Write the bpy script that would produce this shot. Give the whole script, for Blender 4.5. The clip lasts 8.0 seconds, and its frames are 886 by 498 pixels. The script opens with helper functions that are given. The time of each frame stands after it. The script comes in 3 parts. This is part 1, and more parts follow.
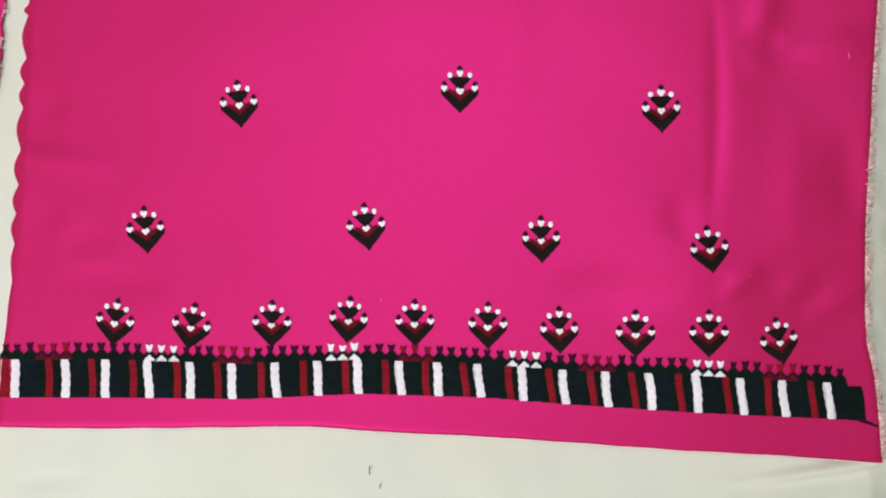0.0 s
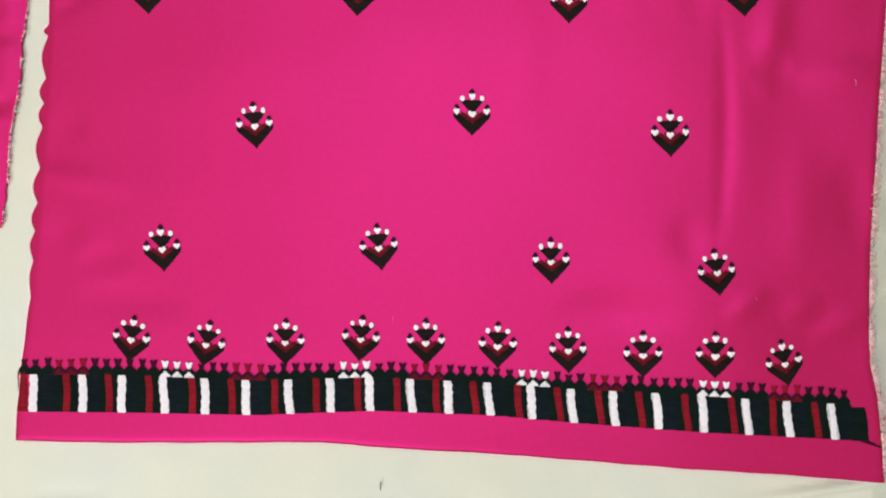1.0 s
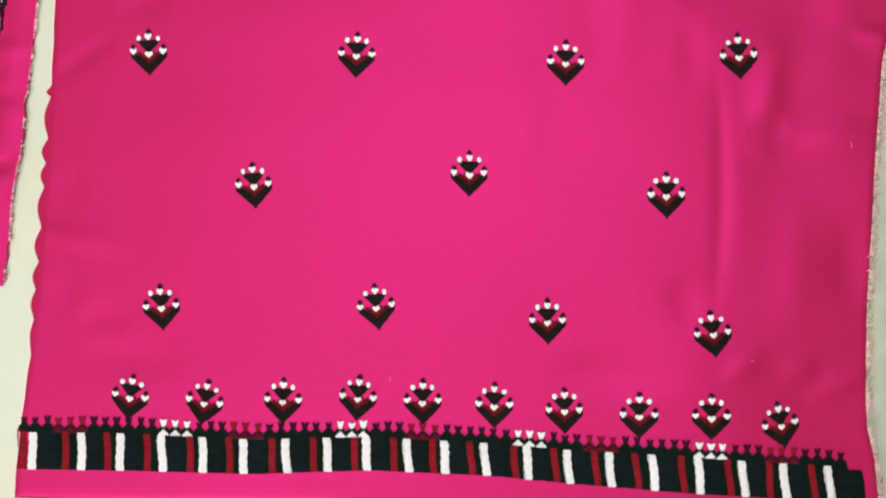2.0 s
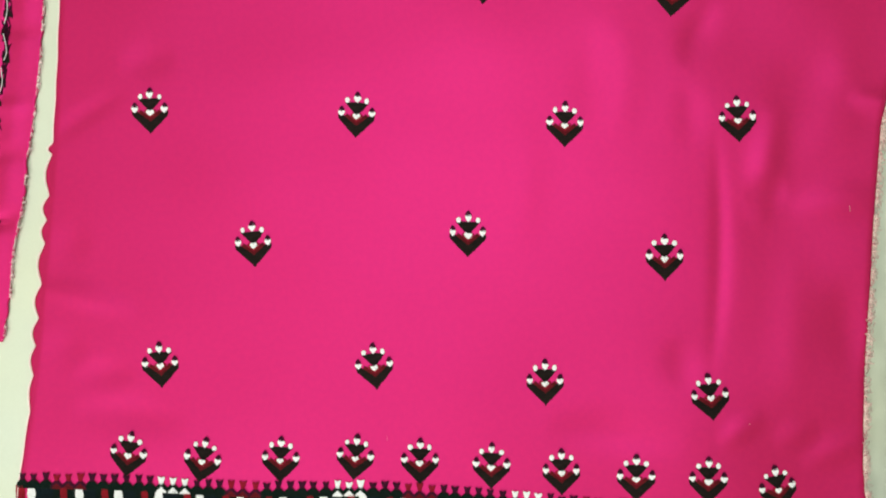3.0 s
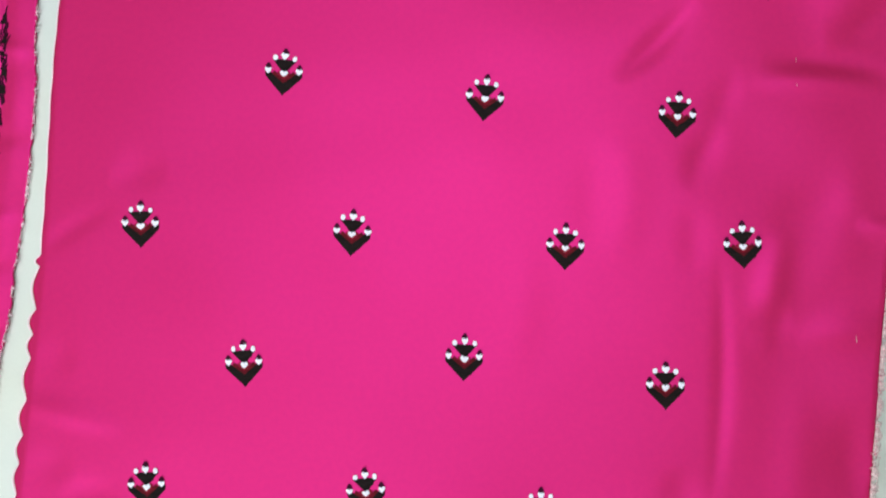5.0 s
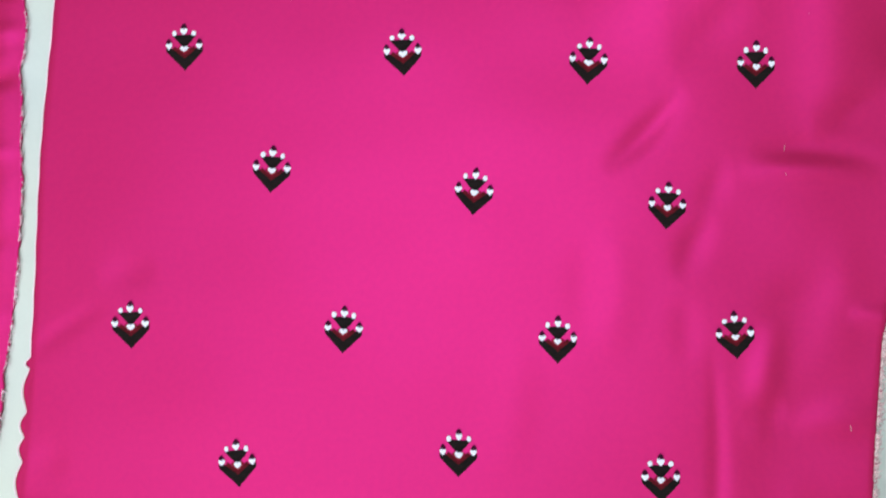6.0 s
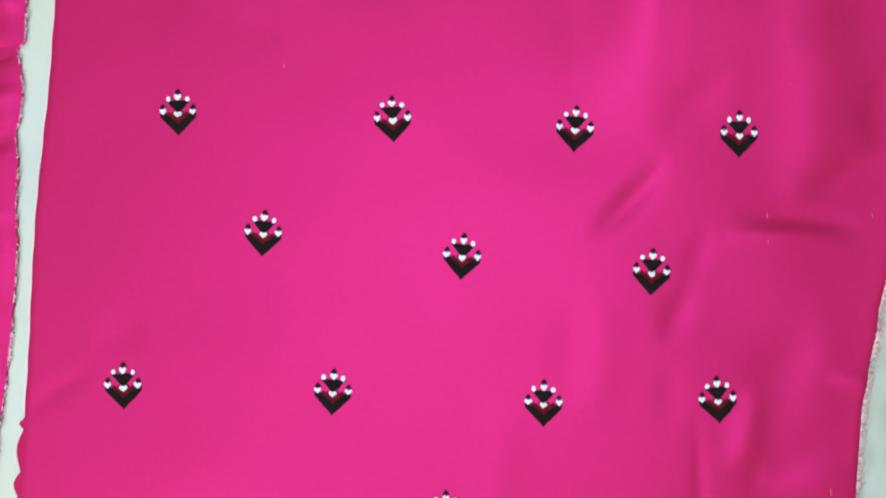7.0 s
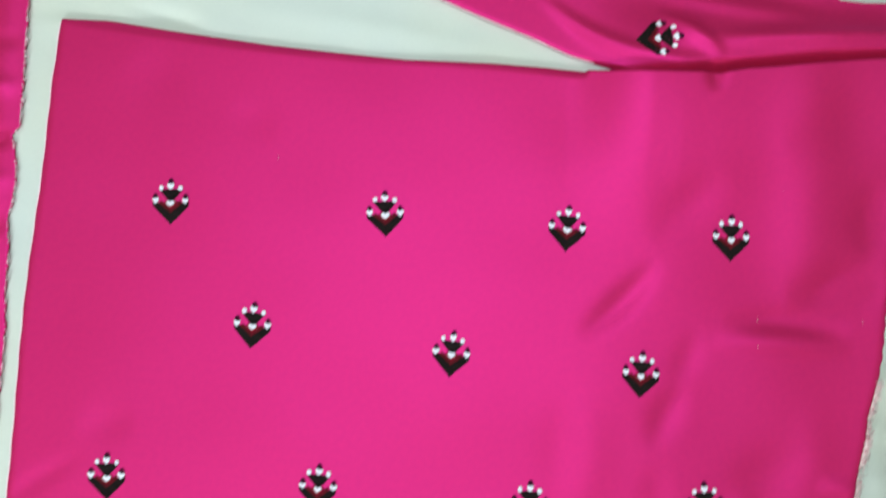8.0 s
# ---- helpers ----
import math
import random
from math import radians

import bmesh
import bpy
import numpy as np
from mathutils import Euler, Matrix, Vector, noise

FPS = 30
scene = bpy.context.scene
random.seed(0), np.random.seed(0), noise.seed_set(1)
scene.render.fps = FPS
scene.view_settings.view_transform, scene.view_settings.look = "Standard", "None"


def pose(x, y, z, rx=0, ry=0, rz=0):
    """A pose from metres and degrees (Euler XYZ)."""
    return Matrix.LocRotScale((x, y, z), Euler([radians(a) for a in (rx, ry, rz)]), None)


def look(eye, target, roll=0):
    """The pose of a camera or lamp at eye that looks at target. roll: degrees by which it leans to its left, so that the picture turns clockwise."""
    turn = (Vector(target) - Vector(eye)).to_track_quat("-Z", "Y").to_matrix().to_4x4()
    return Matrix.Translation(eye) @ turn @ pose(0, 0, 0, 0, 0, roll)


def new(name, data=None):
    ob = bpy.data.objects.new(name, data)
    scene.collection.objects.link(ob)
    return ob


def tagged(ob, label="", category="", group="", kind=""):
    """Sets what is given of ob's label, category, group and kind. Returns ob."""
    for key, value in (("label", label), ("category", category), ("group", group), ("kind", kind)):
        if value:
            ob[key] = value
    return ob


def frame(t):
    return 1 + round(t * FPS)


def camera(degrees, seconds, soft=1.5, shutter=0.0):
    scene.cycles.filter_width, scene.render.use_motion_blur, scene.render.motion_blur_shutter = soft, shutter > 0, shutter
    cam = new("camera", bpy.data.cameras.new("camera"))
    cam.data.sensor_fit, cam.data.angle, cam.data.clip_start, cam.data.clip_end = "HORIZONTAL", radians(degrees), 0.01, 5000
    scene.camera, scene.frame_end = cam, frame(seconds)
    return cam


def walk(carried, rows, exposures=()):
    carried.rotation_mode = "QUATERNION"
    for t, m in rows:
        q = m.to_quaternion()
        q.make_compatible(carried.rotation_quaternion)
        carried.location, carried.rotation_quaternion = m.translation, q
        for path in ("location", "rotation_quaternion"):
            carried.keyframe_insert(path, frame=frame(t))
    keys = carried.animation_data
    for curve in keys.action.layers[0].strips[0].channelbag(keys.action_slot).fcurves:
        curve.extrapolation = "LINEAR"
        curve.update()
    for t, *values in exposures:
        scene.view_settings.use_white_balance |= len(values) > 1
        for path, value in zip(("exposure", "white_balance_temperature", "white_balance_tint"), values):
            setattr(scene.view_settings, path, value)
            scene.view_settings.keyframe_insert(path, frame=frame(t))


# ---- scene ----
# ---- camera and its walk ----
cam = camera(60.0, 8.0, soft=1.9, shutter=0.5)
PATH = [
    (0, 0.0058, -0.0039, 0.6956, 0.34, 0.46, 0.04),
    (0.3, 0.0066, -0.0046, 0.6945, 0.65, 0.78, 0.03),
    (0.5, 0.0030, -0.0088, 0.6952, 1.13, 0.94, -0.48),
    (0.8, -0.0021, 0.0059, 0.7024, 0.72, 0.75, -0.16),
    (1, -0.0033, 0.0175, 0.7075, 0.10, 0.56, 0.48),
    (1.2, -0.0001, 0.0215, 0.7108, 0.06, 0.70, 0.60),
    (1.5, 0.0031, 0.0364, 0.7140, 0.15, 0.44, -0.10),
    (1.7, 0.0033, 0.0481, 0.7108, 0.43, 0.91, 0.18),
    (2.8, 0.0072, 0.1049, 0.7164, 1.28, 1.03, 1.12),
    (3, 0.0075, 0.1157, 0.7145, 1.14, 1.19, 1.06),
    (3.2, 0.0064, 0.1255, 0.7154, 1.15, 1.35, 1.11),
    (3.5, 0.0067, 0.1513, 0.7156, 1.10, 1.53, 1.89),
    (3.8, 0.0049, 0.1674, 0.7155, 1.51, 1.08, 1.80),
    (4, 0.0013, 0.1827, 0.7144, 1.50, 0.70, 1.78),
    (4.2, 0.0031, 0.1918, 0.7119, 1.92, 0.71, 1.54),
    (5.3, 0.0083, 0.2603, 0.6946, 0.86, 1.32, 2.73),
    (5.5, 0.0079, 0.2890, 0.6927, 0.66, 1.24, 3.88),
    (5.7, 0.0094, 0.2983, 0.6949, 1.16, 1.56, 3.27),
    (6, 0.0109, 0.3102, 0.6986, 1.39, 0.99, 0.85),
    (6.2, 0.0137, 0.3263, 0.6975, 1.16, 0.95, 0.67),
    (6.5, 0.0134, 0.3377, 0.6995, 1.30, 1.02, 0.20),
    (6.8, 0.0180, 0.3579, 0.7081, 1.47, 0.71, 0.40),
    (7, 0.0187, 0.3659, 0.7118, 1.64, 0.81, 1.13),
    (7.2, 0.0179, 0.3805, 0.7158, 1.81, 0.53, 1.77),
    (7.5, 0.0147, 0.4000, 0.7158, 1.80, 0.56, 1.79),
    (7.7, 0.0142, 0.4126, 0.7147, 1.71, 0.67, 1.74),
    (8, 0.0229, 0.4408, 0.7131, 2.80, 0.58, 2.53),
]
EXPOSURES = [(0.0, -0.14, 6550, 9), (1.7, -0.05, 6950, 5), (2.8, 0.03, 7000, -10), (3.5, 0.01, 6850, -8), (4.2, 0.02, 6450, 1), (5.4, 0.05, 5650, 3), (6.5, 0.06, 5600, 1), (8.0, 0.04, 5700, -6)]
walk(cam, [(t, pose(x, y, z, rx, ry, rz)) for t, x, y, z, rx, ry, rz in PATH], EXPOSURES)

# ---- light: an unseen lamp overhead and an area light added on the near side ----
world = bpy.data.worlds.new("room_air")
world.use_nodes = True
scene.world = world
world.node_tree.nodes["Background"].inputs["Color"].default_value = (0.9, 0.95, 1.0, 1)
world.node_tree.nodes["Background"].inputs["Strength"].default_value = 0.05


def area_lamp(name, eye, target, sx, sy, watts, colour):
    data = bpy.data.lights.new(name, "AREA")
    data.shape, data.size, data.size_y = "RECTANGLE", sx, sy
    data.energy, data.color = watts, colour
    ob = new(name, data)
    ob.matrix_world = look(eye, target)
    return ob


# unseen lamp overhead, its height set low for stronger falloff
area_lamp("overhead_lamp_light", (0.03, 0.48, 2.05), (0.03, 0.48, 0), 0.40, 0.40, 19.5, (0.97, 1.0, 0.99))
# added area light shining in from the near side, its source unseen
area_lamp("near_side_light", (-0.75, -1.62, 1.50), (-0.75, 0.0, 1.50), 0.68, 0.68, 45.0, (1.0, 0.98, 0.95))


# ---- materials ----
def material(name, colour, rough, spec=0.5, grain=0.12, scale=40.0, bump=0.1, bump_scale=400.0, sheen=0.0, sheen_tint=(1, 1, 1), metal=0.0, spec_tint=(1, 1, 1), ior=1.5, broad=0.6, vary=0.0, depth=0.001, shade_blotch=None):
    """A principled material: colour mottled at two scales, with fine relief."""
    m = bpy.data.materials.new(name)
    m.use_nodes = True
    t = m.node_tree
    b = t.nodes["Principled BSDF"]
    b.inputs["Roughness"].default_value = rough
    b.inputs["Metallic"].default_value = metal
    b.inputs["Specular IOR Level"].default_value = spec
    b.inputs["IOR"].default_value = ior
    b.inputs["Specular Tint"].default_value = (*spec_tint, 1)
    b.inputs["Sheen Weight"].default_value = sheen
    b.inputs["Sheen Roughness"].default_value = 0.4
    b.inputs["Sheen Tint"].default_value = (*sheen_tint, 1)
    co = t.nodes.new("ShaderNodeTexCoord")

    def noise_at(s, detail):
        n = t.nodes.new("ShaderNodeTexNoise")
        n.inputs["Scale"].default_value = s
        n.inputs["Detail"].default_value = detail
        t.links.new(co.outputs["Object"], n.inputs["Vector"])
        return n.outputs["Fac"]

    def ranged(fac, lo, hi):
        r = t.nodes.new("ShaderNodeMapRange")
        r.inputs["From Min"].default_value, r.inputs["From Max"].default_value = 0.3, 0.7
        r.inputs["To Min"].default_value, r.inputs["To Max"].default_value = lo, hi
        t.links.new(fac, r.inputs["Value"])
        return r.outputs["Result"]

    def times(a, c):
        n = t.nodes.new("ShaderNodeMath")
        n.operation = "MULTIPLY"
        t.links.new(a, n.inputs[0])
        t.links.new(c, n.inputs[1])
        return n.outputs[0]

    wide = ranged(noise_at(scale * 0.15, 2.0), 1 - grain * broad, 1 + grain * broad)
    fine = ranged(noise_at(scale * 6.0, 3.0), 1 - grain, 1 + grain)
    value = times(wide, fine)
    if vary:
        geo = t.nodes.new("ShaderNodeNewGeometry")
        r = t.nodes.new("ShaderNodeMapRange")
        r.inputs["To Min"].default_value, r.inputs["To Max"].default_value = 1 - vary, 1 + vary
        t.links.new(geo.outputs["Random Per Island"], r.inputs["Value"])
        value = times(value, r.outputs["Result"])
    mix = t.nodes.new("ShaderNodeVectorMath")
    mix.operation = "SCALE"
    mix.inputs[0].default_value = colour
    if shade_blotch:
        two = t.nodes.new("ShaderNodeMix")
        two.data_type = "RGBA"
        two.inputs[6].default_value, two.inputs[7].default_value = (*colour, 1), (*shade_blotch, 1)
        t.links.new(ranged(noise_at(4.5, 3.0), 0.0, 0.6), two.inputs[0])
        t.links.new(two.outputs[2], mix.inputs[0])
    t.links.new(value, mix.inputs["Scale"])
    t.links.new(mix.outputs[0], b.inputs["Base Color"])
    bn = t.nodes.new("ShaderNodeBump")
    bn.inputs["Strength"].default_value = bump
    bn.inputs["Distance"].default_value = depth
    t.links.new(noise_at(bump_scale, 3.0), bn.inputs["Height"])
    t.links.new(bn.outputs["Normal"], b.inputs["Normal"])
    return m


PINK = (0.695, 0.0235, 0.082)
mat_silk = material("pink_silk", PINK, 0.58, 0.95, 0.03, 30.0, 0.10, 1500.0, metal=0.42, spec_tint=(0.3, 0.03, 1.0), ior=2.0, depth=0.0004)
# broad tone and cream patches stand in for soft shade from the sheet's creases
mat_sheet = material("white_cotton_sheet", (0.725, 0.755, 0.730), 0.85, 0.2, 0.012, 60.0, 0.08, 900.0, broad=3.5, depth=0.0006, shade_blotch=(0.71, 0.69, 0.54))
mat_black = material("black_thread", (0.015, 0.0095, 0.0095), 0.8, 0.15, 0.3, 200.0, 0.3, 3000.0, vary=0.35)
mat_plum = material("plum_thread", (0.055, 0.004, 0.026), 0.8, 0.15, 0.3, 200.0, 0.3, 3000.0, vary=0.3)
mat_green = material("dark_green_thread", (0.003, 0.011, 0.009), 0.8, 0.15, 0.3, 200.0, 0.3, 3000.0, vary=0.35)
mat_navy = material("navy_thread", (0.004, 0.011, 0.017), 0.8, 0.15, 0.3, 200.0, 0.3, 3000.0, vary=0.35)
mat_red = material("crimson_thread", (0.31, 0.009, 0.025), 0.8, 0.15, 0.2, 200.0, 0.3, 3000.0, vary=0.25)
mat_dull = material("dull_red_thread", (0.30, 0.008, 0.032), 0.8, 0.15, 0.2, 200.0, 0.3, 3000.0, vary=0.25)
mat_white = material("white_thread", (0.94, 0.90, 0.99), 0.6, 0.35, 0.05, 200.0, 0.3, 3000.0, vary=0.07)
mat_pale = material("pale_loose_thread", (0.82, 0.60, 0.60), 0.8, 0.2, 0.15, 200.0, vary=0.3)
mat_pinkthread = material("pink_loose_thread", (0.48, 0.05, 0.13), 0.8, 0.2, 0.15, 200.0, vary=0.4)
mat_garnet = material("garnet_thread", (0.15, 0.006, 0.016), 0.8, 0.15, 0.2, 200.0, 0.3, 3000.0, vary=0.25)
# pale tone painted as light catching the edges; also colours the side fringe
mat_highlight_fringe = material("pale_pink_highlight_fringe", (0.92, 0.70, 0.77), 0.8, 0.2, 0.15, 200.0, vary=0.2)
mat_wall = material("cream_wall_paint", (0.55, 0.55, 0.51), 0.8, 0.3, 0.03, 8.0, 0.1, 60.0)
mat_floor = material("grey_cement_floor", (0.35, 0.34, 0.32), 0.7, 0.3, 0.1, 10.0, 0.1, 80.0)
mat_lint = material("grey_lint", (0.07, 0.07, 0.065), 0.9, 0.1, 0.1)


# ---- helpers ----
def knots(pairs):
    xs, ys = zip(*pairs)
    return lambda v: np.interp(v, xs, ys)


def smooth(v):
    v = np.clip(v, 0, 1)
    return v * v * (3 - 2 * v)


def mesh_of(name, verts, faces, mat, soft_shade=True):
    data = bpy.data.meshes.new(name)
    data.from_pydata([tuple(v) for v in verts], [], faces)
    data.validate()
    data.materials.append(mat)
    if soft_shade:
        data.polygons.foreach_set("use_smooth", [True] * len(data.polygons))
    data.update()
    return data


def part(name, verts, faces, mat, parent, label="", soft_shade=True):
    ob = new(name, mesh_of(name, verts, faces, mat, soft_shade))
    ob.parent = parent
    if label:
        ob["label"] = label
    return ob


def box(name, x0, y0, z0, x1, y1, z1, mat):
    bm = bmesh.new()
    bmesh.ops.create_cube(bm, size=1)
    for v in bm.verts:
        v.co = Vector(((x0 + x1) / 2 + v.co.x * (x1 - x0), (y0 + y1) / 2 + v.co.y * (y1 - y0), (z0 + z1) / 2 + v.co.z * (z1 - z0)))
    data = bpy.data.meshes.new(name)
    bm.to_mesh(data)
    bm.free()
    data.materials.append(mat)
    return new(name, data)


def slab(nu, nv, place, under):
    """A closed sheet over a grid: place(u, v) gives the upper face's x, y, z arrays, under its lower face's height."""
    u, v = np.meshgrid(np.linspace(0, 1, nu), np.linspace(0, 1, nv))
    x, y, z = place(u, v)
    low = under(x, y, z)
    n = nu * nv
    verts = np.concatenate([np.stack([x, y, z], -1).reshape(-1, 3), np.stack([x, y, low], -1).reshape(-1, 3)])
    idx = np.arange(n).reshape(nv, nu)
    a, b, c, d = idx[:-1, :-1].ravel(), idx[:-1, 1:].ravel(), idx[1:, 1:].ravel(), idx[1:, :-1].ravel()
    faces = np.concatenate([np.stack([a, b, c, d], -1), np.stack([d, c, b, a], -1) + n]).tolist()
    rim = list(idx[0, :]) + list(idx[1:, -1]) + list(idx[-1, -2::-1]) + list(idx[-2:0:-1, 0])
    for p, q in zip(rim, rim[1:] + rim[:1]):
        faces.append([int(q), int(p), int(p) + n, int(q) + n])
    return verts, faces


def ridge(x, y, x0, y0, x1, y1, width, height, skew=0.0):
    """A soft fold along a line from one point to another, fading towards its ends."""
    dx, dy = x1 - x0, y1 - y0
    length = math.hypot(dx, dy)
    s = ((x - x0) * dx + (y - y0) * dy) / length
    d = ((x - x0) * -dy + (y - y0) * dx) / length
    d = d - skew * length * np.sin(math.pi * np.clip(s / length, 0, 1))
    fade = np.sin(math.pi * np.clip(s / length, 0, 1)) ** 1.3
    d = d * (1.35 - 0.35 * fade)
    return height * np.exp(-((d / width) ** 2)) * fade


def ripples(x, y, seed, size, amount):
    """Gentle unevenness as a sum of waves in many directions."""
    r = np.random.RandomState(seed)
    z = 0 * x
    for _ in range(9):
        a, f, p = r.uniform(0, 2 * math.pi), r.uniform(0.6, 1.6) / size, r.uniform(0, 6.28)
        z = z + np.sin(2 * math.pi * f * (x * math.cos(a) + y * math.sin(a)) + p)
    return amount * z / 9


# ---- the room ----
def wall_with_opening(name, x0, x1, y0, y1, z0, z1, a, b, low, high, mat):
    """A wall along x with a rectangular opening right through it, for the added side light."""
    xs, zs = [x0, a, b, x1], [z0, low, high, z1]
    bm = bmesh.new()
    grid = {(i, k, y): bm.verts.new((xs[i], y, zs[k])) for i in range(4) for k in range(4) for y in (y0, y1)}
    for i in range(3):
        for k in range(3):
            if (i, k) != (1, 1):
                for y in (y0, y1):
                    bm.faces.new([grid[c] for c in ((i, k, y), (i + 1, k, y), (i + 1, k + 1, y), (i, k + 1, y))])
    for ring in ([(0, 0), (3, 0), (3, 3), (0, 3)], [(1, 1), (2, 1), (2, 2), (1, 2)]):
        for p, q in zip(ring, ring[1:] + ring[:1]):
            steps = max(abs(p[0] - q[0]), abs(p[1] - q[1]))
            line = [(p[0] + (q[0] - p[0]) * n // steps, p[1] + (q[1] - p[1]) * n // steps) for n in range(steps + 1)]
            for c, d in zip(line, line[1:]):
                bm.faces.new([grid[(*c, y0)], grid[(*d, y0)], grid[(*d, y1)], grid[(*c, y1)]])
    bmesh.ops.recalc_face_normals(bm, faces=bm.faces)
    data = bpy.data.meshes.new(name)
    bm.to_mesh(data)
    bm.free()
    data.materials.append(mat)
    return new(name, data)


tagged(box("floor", -2.2, -1.6, -0.18, 2.2, 2.6, -0.09, mat_floor), "plain grey cement floor under the sheet", "floor", kind="structure")
tagged(box("ceiling", -2.2, -1.6, 2.45, 2.2, 2.6, 2.55, mat_wall), "plain cream painted ceiling", "ceiling", kind="structure")
tagged(box("wall_west", -2.3, -1.6, -0.18, -2.2, 2.6, 2.55, mat_wall), "plain cream painted wall", "wall", kind="structure")
tagged(box("wall_east", 2.2, -1.6, -0.18, 2.3, 2.6, 2.55, mat_wall), "plain cream painted wall", "wall", kind="structure")
tagged(wall_with_opening("wall_south", -2.3, 2.3, -1.7, -1.6, -0.18, 2.55, -1.1, -0.4, 1.15, 1.85, mat_wall), "plain cream painted wall, opening added for the near side light", "wall", kind="structure")
tagged(box("wall_north", -2.3, 2.6, -0.18, 2.3, 2.7, 2.55, mat_wall), "plain cream painted wall", "wall", kind="structure")


# outlines of the pink panel
left_line = knots([(-0.161, -0.403), (-0.13, -0.401), (-0.08, -0.3965), (-0.03, -0.390), (0.05, -0.3845), (0.12, -0.3805), (0.19, -0.3765), (0.217, -0.3755), (0.29, -0.3735), (0.345, -0.373), (0.40, -0.372), (0.44, -0.370), (0.533, -0.363), (0.613, -0.360), (0.677, -0.355)])
right_line = knots([(-0.19, 0.394), (-0.155, 0.392), (-0.111, 0.387), (-0.085, 0.381), (-0.05, 0.3795), (0.017, 0.3795), (0.06, 0.3825), (0.14, 0.3855), (0.207, 0.390), (0.25, 0.393), (0.29, 0.400), (0.317, 0.406), (0.339, 0.408), (0.37, 0.416), (0.394, 0.420), (0.50, 0.428), (0.675, 0.432)])
bottom_line = knots([(-0.404, -0.161), (-0.32, -0.162), (-0.221, -0.161), (-0.12, -0.1595), (-0.042, -0.165), (0.034, -0.168), (0.11, -0.173), (0.211, -0.180), (0.312, -0.185), (0.362, -0.189), (0.394, -0.191)])
top_line = knots([(-0.355, 0.677), (-0.295, 0.670), (-0.198, 0.660), (-0.144, 0.656), (-0.065, 0.651), (0.015, 0.651), (0.068, 0.649), (0.121, 0.645), (0.163, 0.644), (0.226, 0.6455), (0.249, 0.650), (0.278, 0.653), (0.356, 0.663), (0.43, 0.669)])


def sheet_drop(x, y):
    """How far the sheet falls away beside the panel, a slope added to darken it."""
    off = np.clip((x - right_line(y) + 0.004) / 0.12, 0, 1)
    return 0.058 * (off * 0.7 + 0.3 * smooth(off))


def sheet_height(x, y):
    z = ripples(x, y, 5, 0.16, 0.0020) + ripples(x, y, 6, 0.05, 0.0007) - 0.0016
    z = z + ridge(x, y, 0.25, -0.214, 0.47, -0.180, 0.005, 0.009) - ridge(x, y, 0.25, -0.224, 0.47, -0.190, 0.010, 0.005)
    z = z - ridge(x, y, -0.300, 0.694, -0.215, 0.676, 0.008, 0.0045) + ridge(x, y, -0.22, 0.70, 0.06, 0.668, 0.012, 0.0015)
    d = y - top_line(x) + 0.003
    z = z + 0.0020 * np.exp(-((d / np.where(d > 0, 0.0075, 0.02)) ** 2)) * smooth((x + 0.40) / 0.05) * smooth((0.20 - x) / 0.05)
    beside = smooth((x - 0.36) / 0.05) * smooth((0.62 - x) / 0.10)
    z = z + beside * (ripples(x, y, 15, 0.07, 0.0050) + ripples(x, y, 16, 0.025, 0.0012) - 0.0025)
    z = z - ridge(x, y, -0.40, -0.214, -0.31, -0.206, 0.008, 0.002)
    return z - sheet_drop(x, y)


def sheet_place(u, v):
    x = np.interp(u, (0, 0.1, 0.9, 1), (-1.3, -0.5, 0.5, 1.3))
    y = np.interp(v, (0, 0.1, 0.9, 1), (-1.1, -0.3, 0.95, 1.7))
    return x, y, sheet_height(x, y)


sheet = new("bed_sheet", mesh_of("bed_sheet", *slab(420, 440, sheet_place, lambda x, y, z: 0 * z - 0.09), mat_sheet))
tagged(sheet, "pale greenish white cotton sheet spread flat with faint creases", "sheet")

# ---- the pink panel ----
NOTCHES = [-0.06, -0.030, 0.004, 0.032, 0.058, 0.090, 0.128, 0.150, 0.173, 0.212, 0.222]


def left_edge(y):
    phase = np.interp(y, NOTCHES, range(len(NOTCHES)))
    inside = (y > NOTCHES[0]) & (y < NOTCHES[-1])
    return left_line(y) - np.where(inside, 0.0055 * np.abs(np.sin(math.pi * phase)) * smooth((y + 0.06) / 0.1), 0) + 0.0003 * np.sin(y * 150)


